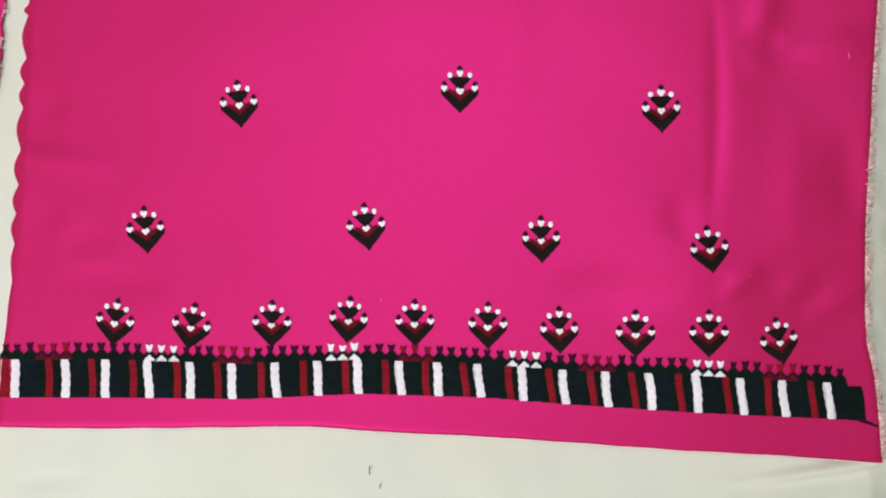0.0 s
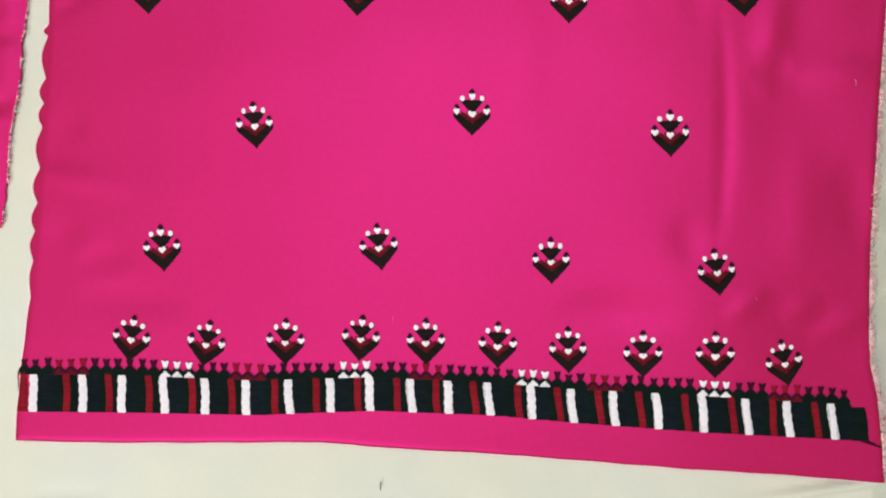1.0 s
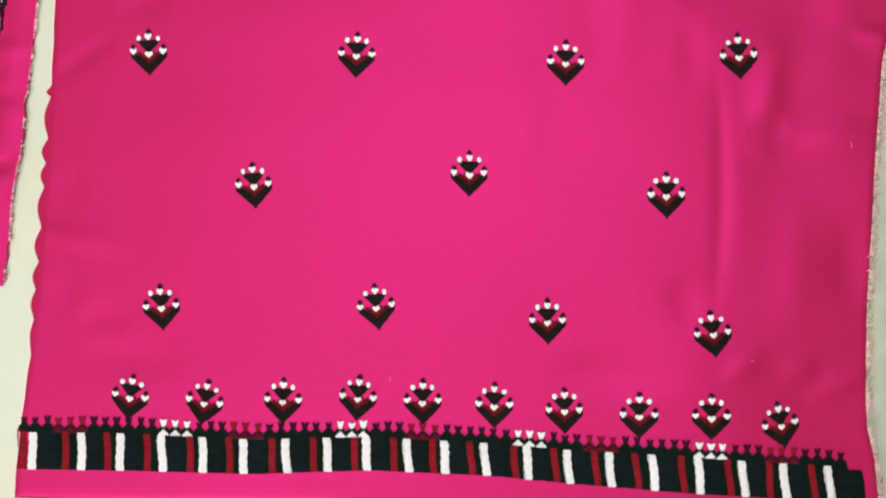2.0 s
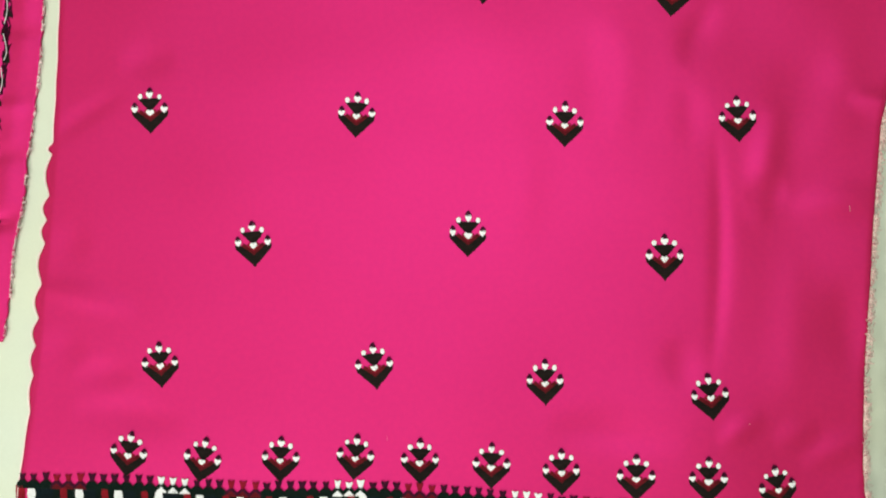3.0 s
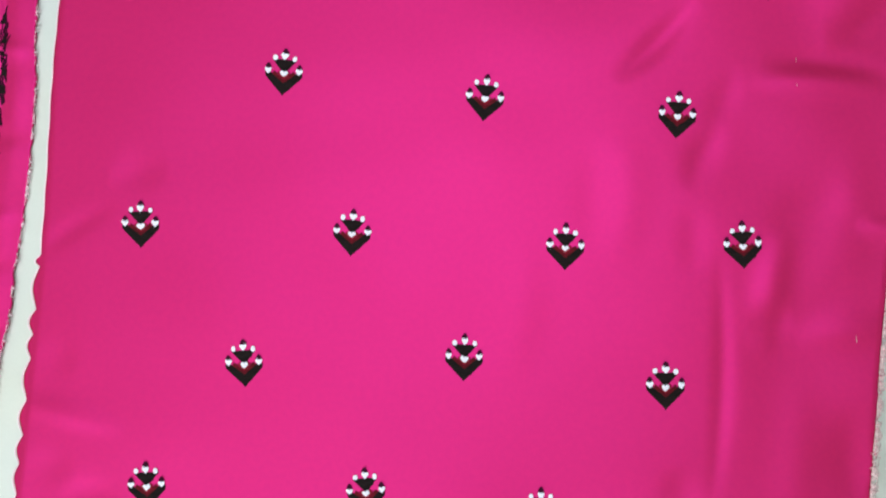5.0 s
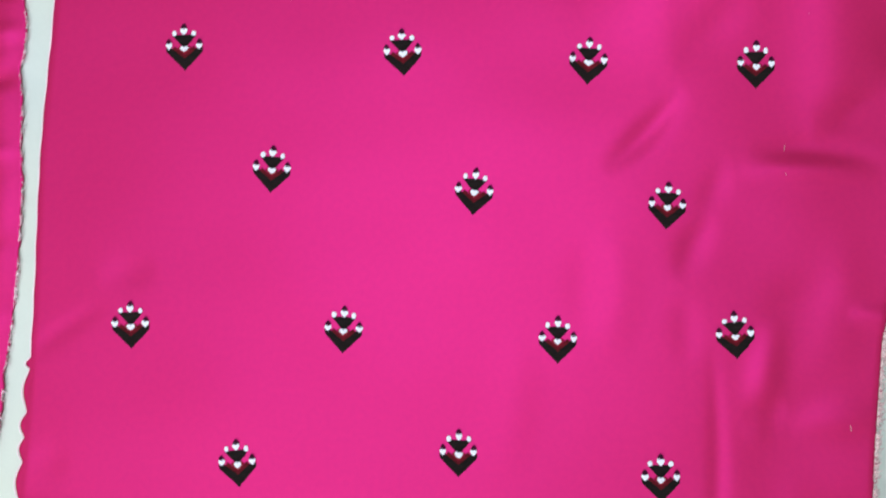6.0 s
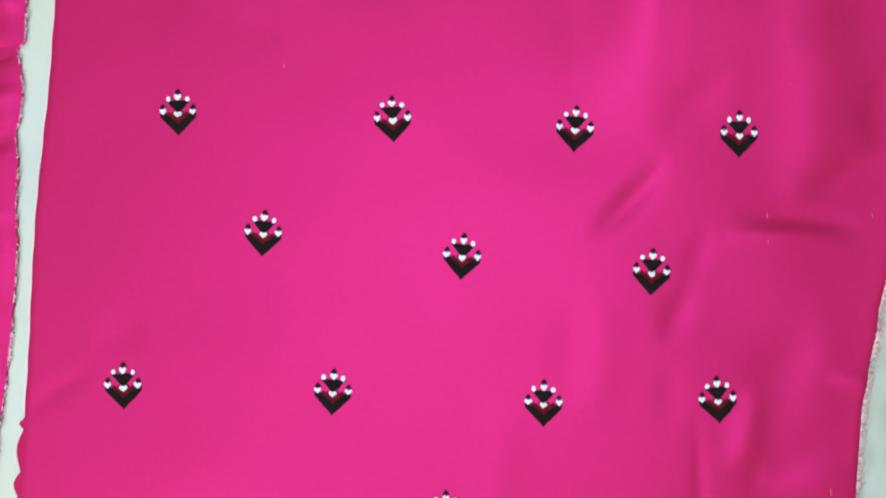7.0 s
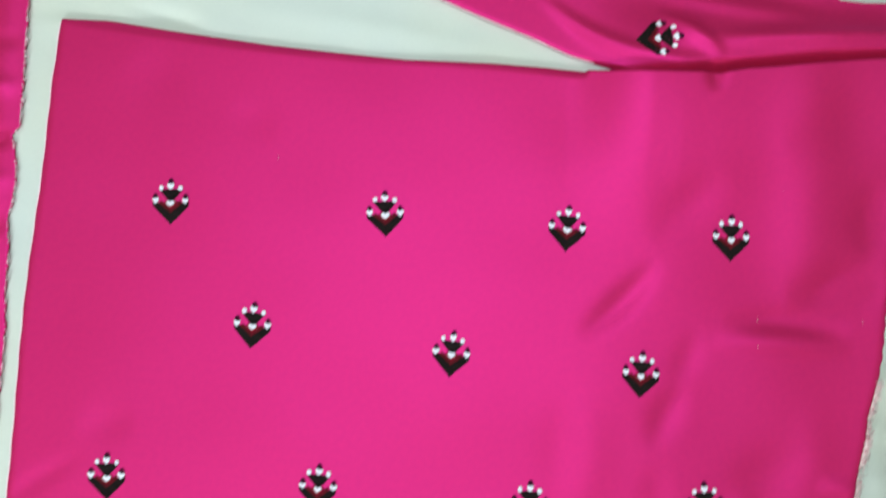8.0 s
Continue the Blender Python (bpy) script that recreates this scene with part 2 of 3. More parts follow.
FOLDS = [
    (0.254, 0.245, 0.256, 0.010, 0.020, 0.0009), (0.240, 0.25, 0.238, 0.01, 0.007, -0.0014), (0.314, 0.140, 0.308, -0.01, 0.016, 0.0015),
    (0.281, 0.150, 0.299, 0.275, 0.012, 0.0036), (0.268, 0.178, 0.308, 0.192, 0.013, -0.0018), (0.310, 0.172, 0.400, 0.184, 0.014, 0.0030), (0.358, 0.115, 0.364, 0.015, 0.015, -0.0018),
    (0.244, -0.046, 0.288, -0.014, 0.009, 0.0022), (0.320, -0.062, 0.392, -0.034, 0.011, 0.0028), (0.295, -0.042, 0.338, -0.026, 0.010, 0.0018),
    (0.206, 0.055, 0.216, 0.000, 0.013, -0.0014), (0.210, 0.300, 0.241, 0.364, 0.011, -0.0018), (0.213, 0.290, 0.218, 0.222, 0.011, -0.0008),
    (0.285, 0.262, 0.355, 0.308, 0.018, -0.0014), (0.346, 0.285, 0.326, 0.205, 0.016, 0.0010), (0.330, 0.440, 0.440, 0.462, 0.020, -0.0045),
    (0.214, 0.474, 0.142, 0.398, 0.010, -0.0030), (0.190, 0.478, 0.126, 0.412, 0.018, 0.0004), (0.262, 0.402, 0.392, 0.398, 0.010, 0.0036),
    (0.272, 0.420, 0.392, 0.417, 0.010, -0.0026), (0.252, 0.415, 0.228, 0.355, 0.010, -0.0010), (0.151, 0.360, 0.148, 0.225, 0.018, 0.0016),
    (0.128, 0.345, 0.126, 0.245, 0.016, -0.0010), (0.360, 0.276, 0.425, 0.262, 0.009, 0.0034), (0.205, 0.490, 0.270, 0.555, 0.016, -0.0016),
    (0.320, 0.580, 0.450, 0.620, 0.026, -0.0036), (0.404, 0.560, 0.406, 0.470, 0.016, -0.0028), (0.254, 0.626, 0.260, 0.690, 0.007, -0.0050),
    (0.336, 0.690, 0.344, 0.400, 0.028, 0.0046), (0.356, 0.360, 0.352, 0.200, 0.018, 0.0014),
    (-0.190, 0.603, -0.145, 0.571, 0.013, -0.0005), (-0.315, 0.293, -0.260, 0.306, 0.013, -0.0011), (-0.385, 0.217, -0.305, 0.274, 0.008, -0.0009),
    (-0.400, 0.088, -0.290, 0.066, 0.010, 0.0027), (-0.375, 0.130, -0.335, 0.126, 0.012, -0.0008), (-0.350, 0.004, -0.290, 0.008, 0.011, -0.0012),
    (-0.380, 0.031, -0.335, 0.029, 0.013, -0.0009), (0.090, -0.034, 0.215, -0.044, 0.014, -0.0024), (-0.350, -0.026, -0.240, -0.038, 0.014, -0.0020),
    (-0.290, 0.640, -0.230, 0.610, 0.020, -0.0006), (0.065, 0.260, 0.055, 0.120, 0.018, 0.0016),
]


def cloth_height(x, y):
    """The height of the panel's upper face."""
    x, y = np.asarray(x, float), np.asarray(y, float)
    z = 0.0060 + ripples(x, y, 2, 0.14, 0.0021) * (0.6 + 0.8 * smooth((x - 0.1) / 0.25))
    for x0, y0, x1, y1, width, height in FOLDS:
        z = z + ridge(x, y, x0, y0, x1, y1, width * 1.2, height * (1.0 if height > 0 else 1.25), 0.03)
    z = z + 0.0025 * np.exp(-(((x - 0.20) / 0.085) ** 2)) - 0.0006
    flat = smooth((y + 0.17) / 0.11)
    z = 0.0045 + (z - 0.0045) * (0.25 + 0.75 * flat)
    z = z + 0.0065 * np.exp(-(((x - 0.245) / 0.075) ** 2) - ((y + 0.05) / 0.10) ** 2)
    z = np.where(z < 0.0036, 0.0036 - 0.0018 * np.tanh((0.0036 - z) / 0.0018), z) + (0.0002 + 0.0205 * smooth((x - 0.12) / 0.08)) * smooth((y - top_line(x) + 0.24) / 0.24) ** 2
    side = np.minimum(x - left_line(y), right_line(y) - x)
    foot = np.minimum(side, y - bottom_line(x))
    foot = np.where(x < 0.14, np.minimum(foot, top_line(x) - y), foot)
    z = 0.0028 + (z - 0.0028) * smooth(0.45 + foot / 0.010)
    return z


def panel_place(u, v):
    x0 = -0.40 + 0.80 * u
    y = bottom_line(x0) + v * (top_line(x0) - bottom_line(x0))
    a, b = left_edge(y), right_line(y) + 0.0006 * np.sin(y * 420)
    x = a + u * (b - a)
    return x, y + (1 - v) ** 30 * 0.0002 * np.sin(x * 110), cloth_height(x, y)


panel = new("dress_fabric")
tagged(panel, "hot pink silk dress fabric with embroidered flowers on a white sheet", "fabric")
part("cloth", *slab(300, 330, panel_place, lambda x, y, z: 0 * z + 0.0012), mat_silk, panel, "hot pink plain silk with soft wrinkles")


# ---- stitching ----
def clip_spans(poly, angle, pitch):
    """The spans in which lines at that angle, a pitch apart, cross a polygon."""
    c, s = math.cos(angle), math.sin(angle)
    q = [(x * c + y * s, -x * s + y * c) for x, y in poly]
    lo, hi = min(p[1] for p in q), max(p[1] for p in q)
    n = max(1, int((hi - lo) / pitch))
    for k in range(n):
        h = lo + (k + 0.5) * (hi - lo) / n
        cuts = []
        for (xa, ya), (xb, yb) in zip(q, q[1:] + q[:1]):
            if (ya > h) != (yb > h):
                cuts.append(xa + (h - ya) / (yb - ya) * (xb - xa))
        cuts.sort()
        for a, b in zip(cuts[::2], cuts[1::2]):
            yield a, b, h, c, s


def stitched(polys, angle, place, height, pitch=0.0009, lift=0.00035, longest=0.007, ragged=0.0004, fat=0.00085):
    """Fills polygons with raised thread stitches, laid on the surface that height gives; place turns local x, y into the world's."""
    verts, faces = [], []
    for poly in polys:
        base = len(verts)
        verts.extend((*place(px, py), -0.0001) for px, py in poly)
        faces.append(tuple(range(base, base + len(poly))))
        for a, b, h, c, s in clip_spans(poly, angle, pitch):
            a, b = a - random.uniform(-0.3, 1) * ragged, b + random.uniform(-0.3, 1) * ragged
            if b - a < 0.0005:
                continue
            n = max(1, round((b - a) / longest))
            cuts = [a + (b - a) * (k + (random.uniform(-0.2, 0.2) if 0 < k < n else 0)) / n for k in range(n + 1)]
            for p, q in zip(cuts, cuts[1:]):
                p, q = p - (0.0006 if p > a else 0), q + (0.0006 if q < b else 0)
                lean = random.uniform(-0.25, 0.25) * pitch
                base = len(verts)
                for f, tall in ((0.0, 0.15), (0.2, 1.0), (0.8, 1.0), (1.0, 0.15)):
                    l = p + (q - p) * f
                    m = h + lean * (f - 0.5)
                    for side, top in ((-0.5, 0.0), (0.0, 1.0), (0.5, 0.0)):
                        w = m + side * fat * (0.7 + 0.3 * tall) * 1.15
                        verts.append((*place(l * c - w * s, l * s + w * c), lift * top * tall + (0.0002 if top else -0.0003)))
                for k in range(3):
                    for j in range(2):
                        i = base + 3 * k + j
                        faces.append((i, i + 3, i + 4, i + 1))
    v = np.array(verts)
    v[:, 2] += height(v[:, 0], v[:, 1]) + 0.0004
    return v, faces


def blob(cx, cy, w, h, sides=12):
    """A rounded patch."""
    return [(cx + math.cos(2 * math.pi * k / sides) * w / 2, cy + math.sin(2 * math.pi * k / sides) * h / 2) for k in range(sides)]


def tip(cx, cy, w, h):
    """A small cap drawn up to a blunt point."""
    pts = [(-0.50, -0.36), (-0.18, -0.50), (0.18, -0.50), (0.50, -0.36), (0.48, -0.04), (0.30, 0.26), (0.10, 0.52), (-0.10, 0.52), (-0.30, 0.26), (-0.48, -0.04)]
    return [(cx + x * w, cy + y * h) for x, y in pts]


def heart(cx, cy, w, h):
    """A small heart: two lobes above, a point below, a little lopsided."""
    lop, dip = random.uniform(-0.08, 0.08), random.uniform(0.18, 0.32)
    pts = [(0, -0.56), (0.30, -0.28), (0.50, 0.08), (0.47, 0.34), (0.30, 0.48 + lop), (0.12, 0.42), (0, 0.48 - dip), (-0.12, 0.42), (-0.30, 0.48 - lop), (-0.47, 0.34), (-0.50, 0.08), (-0.30, -0.28)]
    return [(cx + (x + 0.15 * lop * y) * w, cy + y * h) for x, y in pts]


MM = 0.001
#   name, label, material, angle of the thread, outlines in millimetres
def flower_pieces():
    j = lambda v: v + random.uniform(-0.35, 0.35)
    k = lambda v: v * random.uniform(0.88, 1.12)
    bloom = lambda x, y, w, h: heart(j(x), j(y), k(w), k(h))
    bud = lambda x, y, w, h: blob(j(x), j(y), k(w), k(h))
    left_x, right_x = j(-14.0), j(14.4)
    return [
        ("chevron", "black stitched chevron", mat_black, 0.0, [[(-16.8, -1.4), (-12.4, -0.8), (0.5, -10.6), (12.8, -0.8), (17.4, -1.4), (16.9, -5.2), (9.0, -13.4), (2.0, -20.2), (0.5, j(-22.2)), (-1.2, -20.0), (-8.4, -12.8), (-16.2, -4.8)]]),
        ("red_chevron", "dark crimson stitched chevron", mat_garnet, 0.0, [[(-10.6, -2.2), (-8.6, 0.2), (-4.6, -2.8), (0.5, -7.4), (5.4, -2.8), (9.0, 0.2), (11.2, -2.2), (0.6, -11.2)]]),
        ("red_core", "crimson stitched core", mat_dull, 0.0, [[(-5.6, -1.0), (-3.6, 0.4), (0.5, -2.0), (4.4, 0.4), (6.4, -1.0), (0.5, -8.0)]]),
        ("fan", "black stitched triangle", mat_black, 0.0, [[(-10.8, 10.6), (-4.0, 10.8), (4.6, 10.8), (11.2, 10.4), (6.6, 4.8), (0.9, -1.4), (-0.2, -1.2), (-5.8, 4.8)]]),
        ("heart", "white stitched heart", mat_white, 0.0, [bloom(0.3, -2.3, 6.8, 4.9)]),
        ("heart", "white stitched heart", mat_white, 0.0, [bloom(left_x, 0.6, 6.0, 5.4)]),
        ("heart", "white stitched heart", mat_white, 0.0, [bloom(right_x, 0.2, 6.2, 5.5)]),
        ("heart", "white stitched heart", mat_white, 0.0, [bloom(0.4, 13.9, 6.2, 6.0)]),
        ("bud", "white stitched bud", mat_white, 0.0, [bud(-8.6, 12.4, 4.1, 4.8)]),
        ("bud", "white stitched bud", mat_white, 0.0, [bud(9.2, 12.0, 4.2, 4.8)]),
        ("tip", "plum stitched tip", mat_plum, 0.0, [tip(left_x, 4.6, 4.9, 4.6)]),
        ("tip", "plum stitched tip", mat_plum, 0.0, [tip(right_x, 4.2, 5.0, 4.6)]),
        ("tip", "plum stitched tip", mat_plum, 0.0, [tip(0.4, 18.4, 5.4, 4.8)]),
    ]


def embroider_flower(parent, x, y, turn, height, size=1.0):
    c, s = math.cos(radians(turn)), math.sin(radians(turn))

    def place(lx, ly):
        lx, ly = lx * size, ly * size
        return x + lx * c - ly * s, y + lx * s + ly * c

    flower = new("embroidered_flower")
    flower.parent = parent
    for name, label, mat, angle, polys in flower_pieces():
        polys = [[(px * MM, py * MM) for px, py in poly] for poly in polys]
        above = 0.0006 if mat in (mat_white, mat_plum) else 0.0
        v, f = stitched(polys, angle + random.uniform(-0.05, 0.05), place, height)
        v[:, 2] += above
        part(name, v, f, mat, flower, label)
    return flower


FLOWERS = [
    (-0.2958, -0.0652, -7), (-0.2265, -0.0688, -9), (-0.1542, -0.0666, -1), (-0.085, -0.0628, -4), (-0.0255, -0.0655, 1),
    (0.0403, -0.0678, 0), (0.1042, -0.0717, 2), (0.1716, -0.0746, 1), (0.2355, -0.0741, 1), (0.2992, -0.081, 11),
    (-0.2686, 0.0181, 5), (-0.0693, 0.021, 7), (0.0882, 0.0097, 2), (0.2367, 0.0006, 7),
    (-0.1844, 0.1317, 5), (0.0149, 0.1444, 0), (0.1951, 0.1263, 2),
    (-0.2841, 0.2545, 2), (-0.0904, 0.2534, -2), (0.1025, 0.2475, 0), (0.2602, 0.2544, 5),
    (-0.1583, 0.3978, -3), (0.026, 0.38, -4), (0.199, 0.3692, -3),
    (-0.241, 0.5087, 2), (-0.0411, 0.5059, 4), (0.1275, 0.4997, -3), (0.2768, 0.497, 1),
]
for fx, fy, turn in FLOWERS:
    embroider_flower(panel, fx, fy, turn, cloth_height, 1.0)

# ---- the border band ----
band_top = knots([(-0.40, -0.0975), (-0.298, -0.0975), (-0.18, -0.101), (-0.073, -0.097), (0.034, -0.101), (0.11, -0.106), (0.211, -0.109), (0.312, -0.115), (0.352, -0.117), (0.358, -0.120), (0.368, -0.1215), (0.376, -0.125)])
band_foot = knots([(-0.40, -0.134), (-0.297, -0.134), (-0.18, -0.135), (-0.073, -0.130), (0.034, -0.133), (0.11, -0.139), (0.211, -0.145), (0.312, -0.150), (0.373, -0.153)])
WHITES = [-0.3855, -0.340, -0.304, -0.265, -0.227, -0.1895, -0.150, -0.112, -0.076, -0.038, -0.004, 0.033, 0.072, 0.109, 0.147, 0.186, 0.227, 0.267, 0.305, 0.346]
REDS = [-0.355, -0.316, -0.279, -0.239, -0.2025, -0.163, -0.125, -0.087, -0.051, -0.015, 0.020, 0.060, 0.097, 0.134, 0.171, 0.212, 0.254, 0.291, 0.331]
band = new("embroidered_band")
band.parent = panel
band["label"] = "dark stitched border with white and crimson bars"
flat = lambda a, b: (a, b)


slant_at = knots([(-0.40, 0.0004), (-0.20, 0.0020), (0.0, 0.0028), (0.20, 0.0044), (0.36, 0.0046)])


def bar(x0, x1, swell, up=0.0):
    """A standing bar of the band, its sides swelling with each row of stitches."""
    left, right = [], []
    ph = random.uniform(0, 6)
    for k in range(17):
        f = k / 16
        mid = (x0 + x1) / 2
        y = band_foot(mid) + f * (band_top(mid) + up - band_foot(mid))
        lean = float(slant_at(mid)) * (0.45 - f) + 0.0006 * math.sin(5 * f + ph)
        wob = swell * abs(math.sin(math.pi * (4 * f + 0.1)))
        left.append((x0 + lean - wob, float(y)))
        right.append((x1 + lean + wob, float(y)))
    return right + left[::-1]


def stitch_part(name, polys, angle, mat, parent, label="", above=0.0, **how):
    v, f = stitched(polys, angle, flat, cloth_height, **how)
    v[:, 2] += above
    return part(name, v, f, mat, parent, label)


for n, w in enumerate(WHITES):
    nxt = WHITES[n + 1] if n + 1 < len(WHITES) else 0.378
    red = [r for r in REDS if w < r < nxt]
    split = red[0] - 0.0085 if red else 0.364
    stitch_part("navy_block", [bar(w + 0.0025, split, 0.0002)], 0.0, mat_navy, band, "navy stitched block")
    if red:
        stitch_part("green_block", [bar(split - 0.0018, red[0] - 0.0022, 0.0002)], 0.0, mat_green, band, "dark green stitched block")
        stitch_part("green_block", [bar(red[0] + 0.0022, nxt - 0.0025, 0.0002)], 0.0, mat_green, band, "dark green stitched block")
    else:
        stitch_part("green_block", [bar(split - 0.0014, 0.377, 0.0006)], 0.0, mat_green, band, "dark green stitched block")
    stitch_part("white_bar", [bar(w - 0.0032, w + 0.0028, 0.0010, -0.002)], 0.0, mat_white, band, "white stitched bar", 0.0004)
for r in REDS:
    stitch_part("red_bar", [bar(r - 0.0027, r + 0.0027, 0.0005, -0.001)], 0.0, mat_red, band, "crimson stitched bar", 0.0003)
stitch_part("red_bar", [bar(-0.401, -0.3915, 0.0003)], 0.0, mat_red, band, "crimson stitched bar")
stitch_part("tail", [[(0.374, -0.1505), (0.391, -0.1580), (0.390, -0.1590), (0.371, -0.1535)]], -0.3, mat_plum, band, "loose dark stitches")

for i in range(-12, 58):
    x = -0.264 + 0.01087 * i + random.uniform(-0.0006, 0.0006)
    y = float(band_top(x))
    k = i % 15
    mat, name, word = (mat_white, "white", "white") if k < 3 else (mat_dull, "red", "crimson") if 6 <= k < 9 else (mat_plum, "dark", "plum")
    body = {mat_plum: mat_green, mat_dull: mat_garnet}.get(mat, mat)
    spread = 0.0048 if mat is mat_white else 0.0056
    h, w = random.uniform(0.88, 1.1), random.uniform(0.85, 1.1)
    stitch_part(name + "_mound", [[(x - spread, y - 0.0022), (x + spread, y - 0.0022), (x + 0.0044, y - 0.0004), (x + 0.0010, y + 0.0034), (x - 0.0010, y + 0.0034), (x - 0.0044, y - 0.0004)]], 0.0, body, band, word + " stitched mound", 0.0005, pitch=0.0008)
    rise, peak_mat, hue = (0.0054, mat_plum, "plum") if mat is mat_dull else (0.0066, mat_green, "dark green")
    stitch_part("dark_peak", [[(x - 0.0058, y - 0.0012), (x - 0.0044, y - 0.0004), (x, y + 0.0032), (x + 0.0044, y - 0.0004), (x + 0.0058, y - 0.0012), (x + 0.0057, y + rise - 0.0040), (x + 0.0015, y + rise), (x - 0.0015, y + rise), (x - 0.0057, y + rise - 0.0040)]], 0.0, peak_mat, band, hue + " stitched peak", 0.0006, pitch=0.0007)
    stitch_part(name + "_tooth", [[(x - 0.0013, y + 0.0052), (x + 0.0013, y + 0.0052), (x + 0.0026 * w, y + 0.0092 * h), (x + 0.0034 * w, y + 0.0120 * h), (x, y + 0.0113 * h), (x - 0.0034 * w, y + 0.0120 * h), (x - 0.0026 * w, y + 0.0092 * h)]], 0.0, mat, band, word + " stitched tooth", 0.0007, pitch=0.0008)


# ---- loose threads along cut edges ----
def threads(count, origin, reach, curl, height, radius=0.00022):
    """Curly loose threads: origin(k) gives where one leaves the edge and which way it goes."""
    verts, faces = [], []
    for k in range(count):
        x, y, way = origin(k)
        length, turn = random.uniform(*reach), random.uniform(-curl, curl)
        z0, base, segs = height(x, y), len(verts), 5
        r = radius * random.uniform(0.7, 1.4)
        for n in range(segs + 1):
            f = n / segs
            for m in range(3):
                b = 2.094 * m
                verts.append((x - math.sin(way) * r * math.cos(b), y + math.cos(way) * r * math.cos(b), z0 * (1 - 0.55 * f) + 0.0012 * math.sin(3 * f) + 0.0006 + r * math.sin(b)))
            x, y = x + math.cos(way) * length / segs, y + math.sin(way) * length / segs
            way += turn / segs
        for n in range(segs):
            for m in range(3):
                a, b = base + 3 * n + m, base + 3 * n + (m + 1) % 3
                faces.append((a, b, b + 3, a + 3))
    return verts, faces


def tufts(seed, low, high, count, spread):
    """Places along an edge where loose threads gather."""
    r = random.Random(seed)
    heads = [(r.uniform(low, high), r.uniform(-0.7, 0.7)) for _ in range(count)]

    def origin(line):
        def at(k):
            head, lean = random.choice(heads)
            y = min(max(head + random.gauss(0, spread), low), high)
            return float(line(y)) - 0.001, y, lean + random.uniform(-0.5, 0.5)
        return at
    return origin


edge_height = lambda x, y: float(cloth_height(x, y))
right_tufts = tufts(4, -0.188, 0.37, 190, 0.0030)(right_line)
tagged(part("pale_fringe", *threads(1900, right_tufts, (0.004, 0.0100), 3.4, edge_height, 0.00027), mat_pale, panel, "pale frayed threads along the cut edge"), kind="stuff")
tagged(part("pink_fringe", *threads(430, right_tufts, (0.003, 0.008), 3.4, edge_height, 0.00024), mat_pinkthread, panel, "dark pink frayed threads along the cut edge"), kind="stuff")


def edge_cord(points, radius, height):
    """A thin cord along a line: an edge's painted highlight, or a loose strand."""
    verts, faces = [], []
    for n, (x, y) in enumerate(points):
        (xa, ya), (xb, yb) = points[max(n - 1, 0)], points[min(n + 1, len(points) - 1)]
        long = math.hypot(xb - xa, yb - ya)
        nx, ny, r = -(yb - ya) / long, (xb - xa) / long, radius * random.uniform(0.75, 1.25)
        z = float(height(x, y))
        for m in range(5):
            a = 2 * math.pi * m / 5
            verts.append((x + nx * r * math.cos(a), y + ny * r * math.cos(a), z + r * math.sin(a)))
    for n in range(len(points) - 1):
        for m in range(5):
            a, b = 5 * n + m, 5 * n + (m + 1) % 5
            faces.append((a, b, b + 5, a + 5))
    return verts, faces


rim = lambda lift: lambda x, y: lift
foot_points = [(x, float(bottom_line(x)) - 0.0007 + 0.0002 * math.sin(x * 110)) for x in np.linspace(-0.398, 0.390, 190)]
side_points = [(float(left_edge(np.array(y))) - 0.0007, y) for y in np.linspace(-0.158, 0.674, 300)]
part("cut_edge", *edge_cord(foot_points, 0.0007, rim(0.0042)), mat_highlight_fringe, panel, "pale thread line of the cut lower edge")
part("cut_edge", *edge_cord(side_points, 0.0006, rim(0.0038)), mat_highlight_fringe, panel, "pale thread line of the cut side")

# ---- the second pink piece, lying alongside ----
side_line = knots([(0.035, -0.4185), (0.077, -0.4134), (0.120, -0.4112), (0.148, -0.4068), (0.156, -0.4045), (0.177, -0.4021), (0.210, -0.4008), (0.220, -0.3985), (0.254, -0.3946), (0.302, -0.3910), (0.35, -0.3892), (0.384, -0.3886), (0.419, -0.3912), (0.454, -0.3908), (0.474, -0.3925), (0.484, -0.3942), (0.500, -0.3905), (0.526, -0.3885), (0.550, -0.3910), (0.564, -0.3955), (0.573, -0.3885), (0.613, -0.3880), (0.65, -0.3885), (0.95, -0.389)])
fold_line = knots([(0.03, -0.431), (0.15, -0.4275), (0.21, -0.428), (0.258, -0.4275), (0.28, -0.424), (0.306, -0.421), (0.333, -0.4235), (0.371, -0.418), (0.40, -0.4165), (0.437, -0.419), (0.52, -0.424), (0.95, -0.43)])


def side_height(x, y):
    x, y = np.asarray(x, float), np.asarray(y, float)
    z = 0.0050 + ripples(x, y, 9, 0.09, 0.0018)
    z = z + 0.0030 * smooth((fold_line(y) - x + 0.001) / 0.004)
    for yy, tall in ((0.070, 0.002), (0.148, -0.004), (0.212, -0.002), (0.255, 0.002), (0.33, -0.0015), (0.41, 0.0022), (0.478, -0.004), (0.520, 0.0025), (0.562, -0.005), (0.61, 0.003), (0.655, -0.002)):
        z = z + ridge(x, y, -0.47, yy - 0.003, -0.365, yy + 0.003, 0.009, tall)
    foot = np.minimum(side_line(y) - x, y - 0.035)
    return 0.0017 + (z - 0.0017) * smooth(0.15 + foot / 0.024)


